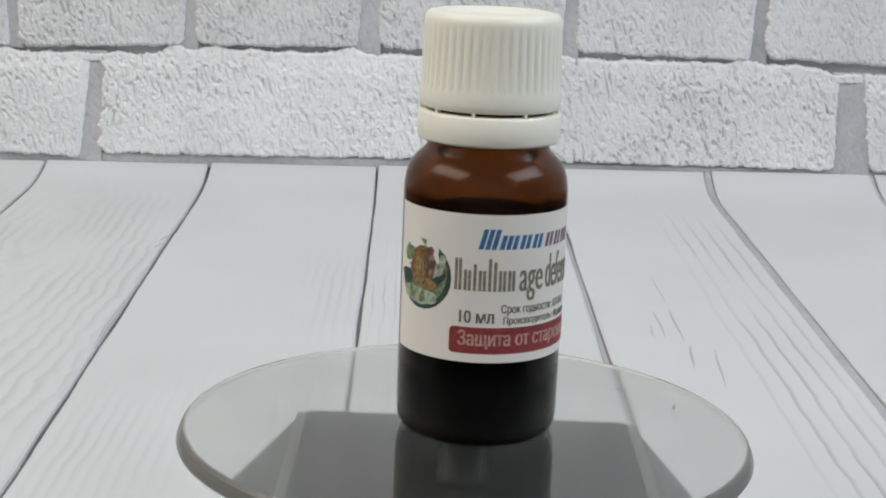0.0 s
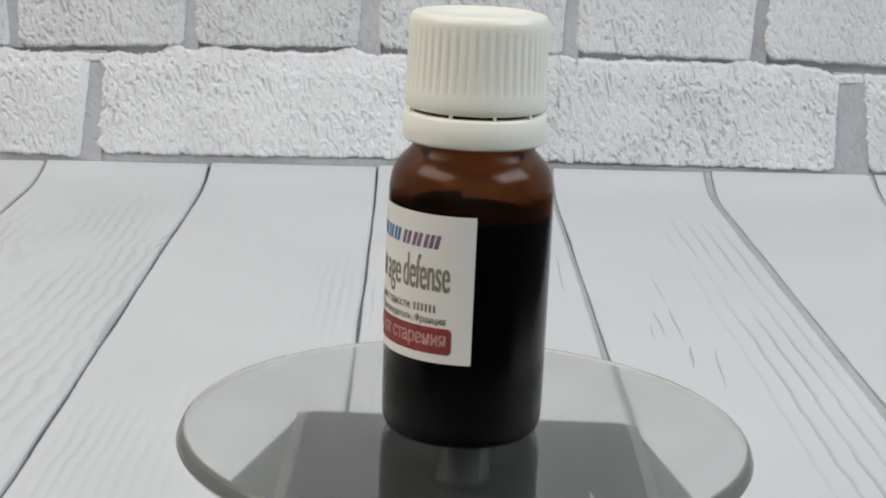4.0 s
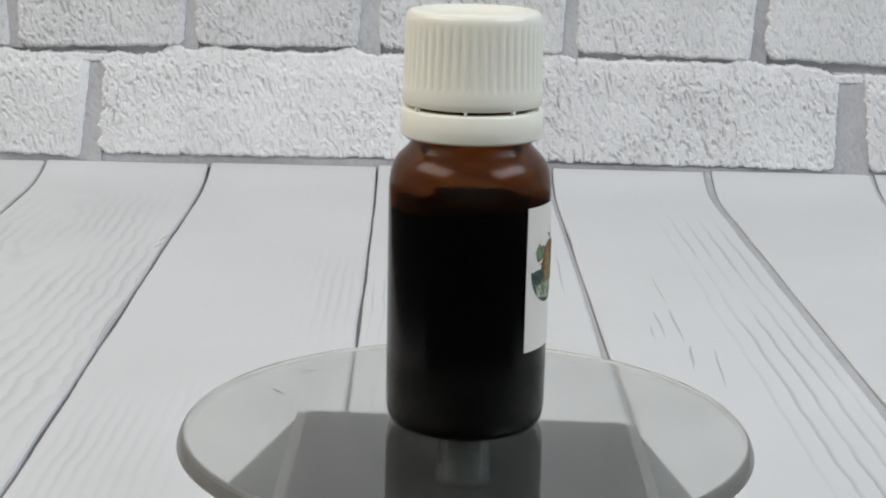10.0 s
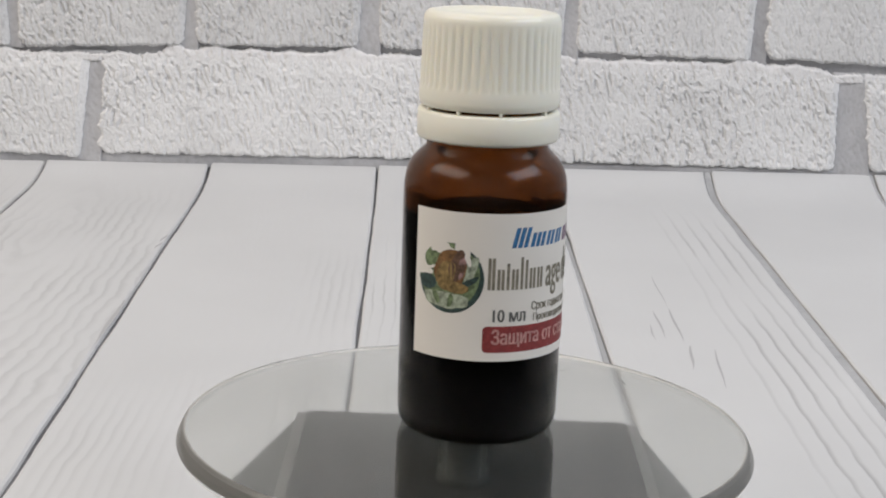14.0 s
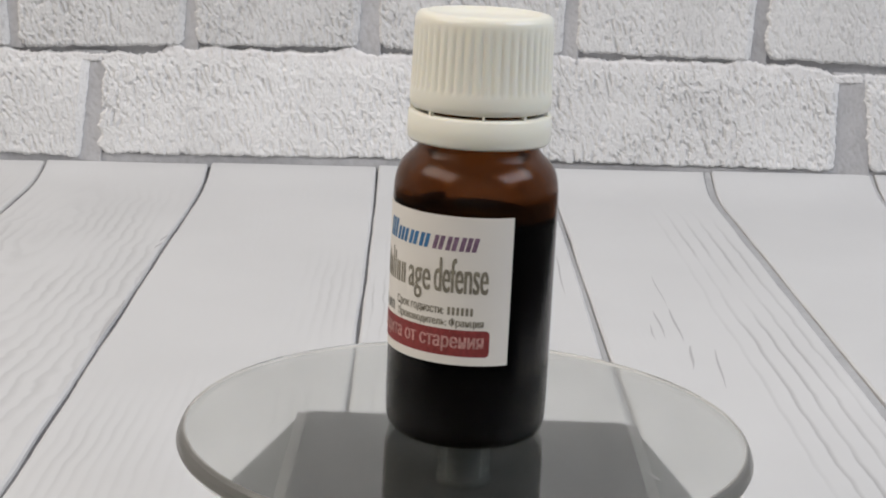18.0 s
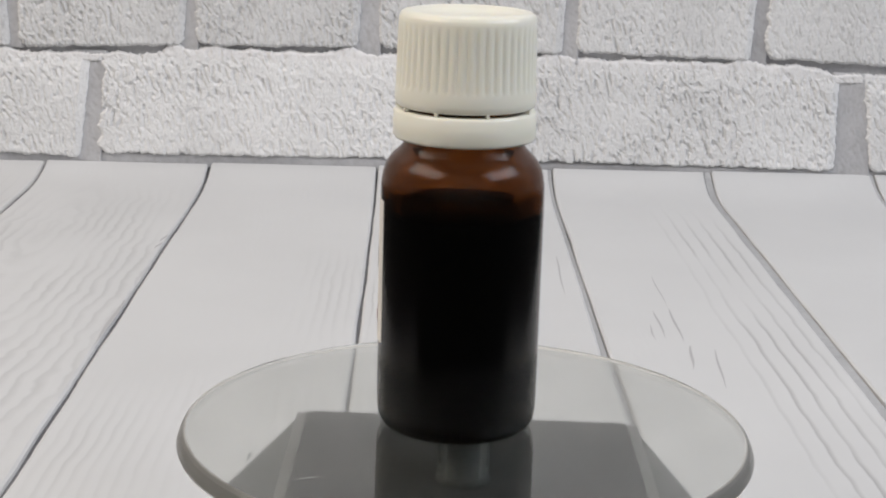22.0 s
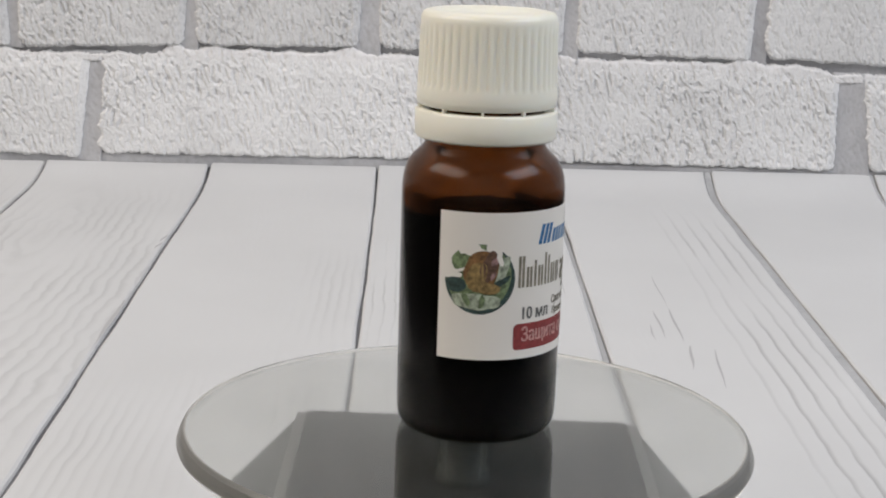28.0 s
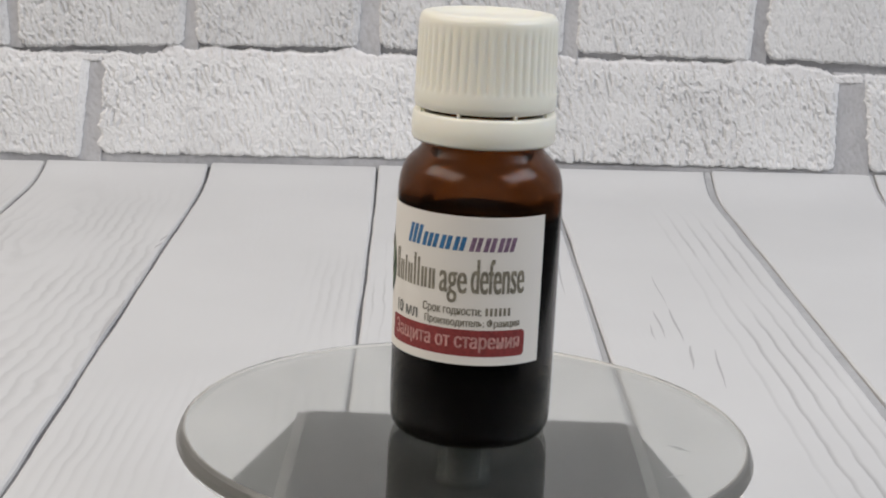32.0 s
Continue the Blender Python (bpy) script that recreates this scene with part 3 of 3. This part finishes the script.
def lettering(text, u0, u1, z0, z1, mat, bold=0.0, lift=0.00006):
    """Words in the built-in font, fitted to their box on the label; bold: millimetres by which the strokes grow wider."""
    cu = bpy.data.curves.new("lettering", "FONT")
    cu.body, cu.resolution_u = text, 4
    tmp = bpy.data.objects.new("lettering", cu)
    scene.collection.objects.link(tmp)
    bpy.context.view_layer.update()
    me = bpy.data.meshes.new_from_object(tmp.evaluated_get(bpy.context.evaluated_depsgraph_get()))
    bpy.data.objects.remove(tmp)
    xs, ys = [v.co.x for v in me.vertices], [v.co.y for v in me.vertices]
    flat = [(u0 + (u1 - u0) * (v.co.x - min(xs)) / (max(xs) - min(xs)), z0 + (z1 - z0) * (v.co.y - min(ys)) / (max(ys) - min(ys))) for v in me.vertices]
    polys = [tuple(p.vertices) for p in me.polygons]
    verts, faces = [], []
    for k, d in enumerate((-bold / 2, 0, bold / 2) if bold else (0,)):
        verts += [wrap((u + d) * U, z * U, lift + 0.000012 * k) for u, z in flat]
        faces += [tuple(i + k * len(flat) for i in p) for p in polys]
    return mesh_ob("lettering", verts, faces, mat, label)


def bars(name, u0, u1, z0, counts, heights, mat, lean=0.0):
    """A word that is not lettered: one to three plain bars in the place of each letter."""
    unit = (u1 - u0) / (sum(n + 0.35 * (n - 1) for n in counts) + 0.7 * (len(counts) - 1))
    a = u0
    for n, h in zip(counts, heights):
        for k in range(n):
            wrapped(name, [((x + lean * y) * U, (z0 + y) * U) for x, y in ((a, 0), (a + unit, 0), (a + unit, h), (a, h))], mat, label)
            a += unit * (1.35 if k < n - 1 else 1.7)


bars("logo_bar", 15.6, 25.5, 31.0, (3, 3, 2, 2), (3.0, 2.1, 2.1, 2.1), BLUE, 0.25)
bars("logo_bar", 26.3, 33.0, 31.0, (2, 2, 3), (2.1, 2.1, 2.1), PURPLE, 0.25)
bars("word_bar", 12.2, 21.3, 24.7, (2, 2, 1, 2, 1, 1, 2, 2), (4.8, 3.1, 4.0, 3.1, 4.9, 4.4, 3.1, 3.1), OLIVE)
lettering("age", 22.1, 26.2, 23.1, 27.8, OLIVE, 0.18)
lettering("defense", 26.9, 35.0, 24.65, 29.9, OLIVE, 0.18)
lettering("10 мл", 13.2, 18.3, 19.8, 21.7, INK, 0.14)
lettering("Срок годности:", 19.4, 28.6, 21.0, 22.7, OLIVE, 0.08)
bars("date_bar", 29.2, 33.0, 21.35, (1, 1, 1, 1, 1, 1), (1.2, 1.2, 1.2, 1.2, 1.2, 1.2), OLIVE)
lettering("Производитель: Франция", 19.8, 34.6, 19.35, 20.9, OLIVE, 0.08)
wrapped("red_banner", rounded(11.7, 35.65, 15.1, 19.15, 0.7), RED, label, "red banner with rounded corners", 0.00005)
lettering("Защита от старения", 13.1, 34.7, 15.75, 18.7, PINK, 0.16, 0.00011)

# round picture of a fruit among leaves
CU, CZ, CR = 6.35, 26.1, 5.35


def blob(u, z, ru, rz, turn, mat, lift, seed, wob=0.12):
    pts = []
    for k in range(26):
        a = 2 * math.pi * k / 26
        w = 1 + wob * noise.noise((math.cos(a) * 1.7, math.sin(a) * 1.7, seed))
        x, y = ru * w * math.cos(a), rz * w * math.sin(a)
        c, s = math.cos(radians(turn)), math.sin(radians(turn))
        pts.append(((CU + u + x * c - y * s) * U, (CZ + z + x * s + y * c) * U))
    wrapped("picture_patch", pts, mat, label, "", lift)


P_DARK, P_GREEN = printed("dark_green_print", (0.025, 0.05, 0.045), 0.55), printed("green_print", (0.13, 0.18, 0.09), 0.55)
P_BROWN, P_OCHRE = printed("brown_print", (0.17, 0.085, 0.03), 0.55), printed("ochre_print", (0.21, 0.14, 0.05), 0.55)
P_PALE, P_ROSE = printed("pale_green_print", (0.29, 0.33, 0.25), 0.55), printed("rose_print", (0.28, 0.17, 0.16), 0.55)
P_MAROON = printed("maroon_print", (0.10, 0.055, 0.035), 0.55)
blob(0, 0, CR, CR, 0, P_DARK, 0.00005, 1.0, 0.0)
blob(-0.25, 0.35, 4.95, 4.95, 0, P_GREEN, 0.00008, 2.0, 0.03)
blob(-3.9, 2.0, 2.3, 1.0, 20, PAPER, 0.00011, 3.0, 0.4)
blob(-4.3, 0.5, 1.6, 0.55, 0, PAPER, 0.00011, 3.5, 0.4)
blob(-1.6, 4.5, 2.2, 1.1, -10, PAPER, 0.00011, 4.0, 0.4)
blob(2.0, 4.3, 1.2, 1.3, 20, PAPER, 0.00011, 4.6, 0.4)
blob(-3.0, 2.6, 1.5, 1.0, 35, P_GREEN, 0.00014, 5.0, 0.3)
blob(-3.6, -0.9, 1.7, 1.1, -10, P_DARK, 0.00014, 6.0, 0.2)
blob(-0.5, -3.3, 3.6, 1.3, -3, P_PALE, 0.00014, 7.0, 0.25)
blob(-2.0, -3.1, 0.5, 1.0, 25, P_GREEN, 0.00017, 8.0, 0.3)
blob(0.3, -3.4, 0.4, 1.1, -10, P_GREEN, 0.00017, 9.0, 0.3)
blob(3.4, 1.5, 0.8, 2.1, -20, P_PALE, 0.00014, 10.0, 0.4)
blob(3.1, -0.4, 1.6, 0.5, 30, P_DARK, 0.00017, 11.0, 0.3)
blob(0.1, 1.3, 2.5, 3.1, -15, P_BROWN, 0.00017, 12.0, 0.15)
blob(-0.5, 0.5, 1.5, 2.2, -15, P_OCHRE, 0.00020, 13.0, 0.2)
blob(0.8, -1.2, 2.4, 0.9, -8, P_OCHRE, 0.00020, 14.0, 0.3)
blob(1.3, 1.9, 1.2, 2.3, -18, P_MAROON, 0.00020, 15.0, 0.3)
blob(2.3, 2.9, 0.9, 0.5, 40, P_ROSE, 0.00023, 16.0, 0.5)
blob(1.9, 0.6, 0.6, 0.3, 60, P_ROSE, 0.00023, 17.0, 0.5)
blob(2.9, 3.0, 0.4, 1.0, 15, PAPER, 0.00026, 18.0, 0.5)

# ---- what turns ----
SPIN = 24.1003                       # degrees a second, clockwise from above
LEAN = (0.00707, 0.0100)             # wobble of the platter, turning with it
AXIS = (-0.0066, 0.0)                # lean of the axle itself
SEAT = (0.00149, -0.00067)           # the bottle stands a little off the centre


def turned(t):
    """The platter's top at t seconds, in the world."""
    a = -radians(SPIN * t)
    c, s = math.cos(a), math.sin(a)
    z = Vector((AXIS[0] + c * LEAN[0] - s * LEAN[1], AXIS[1] + s * LEAN[0] + c * LEAN[1], 1)).normalized()
    x = Vector((c, s, 0))
    x = (x - z * x.dot(z)).normalized()
    y = z.cross(x)
    m = Matrix((x, y, z)).transposed().to_4x4()
    m.translation = (0, 0, DISC_Z)
    return m


def motions():
    times = [0.5 * k for k in range(65)]
    base = turntable.matrix_basis.inverted()
    walk(platter, [(t, base @ turned(t)) for t in times])
    walk(bottle, [(t, turned(t) @ Matrix.Translation((SEAT[0], SEAT[1], 0.0001))) for t in times])


motions()
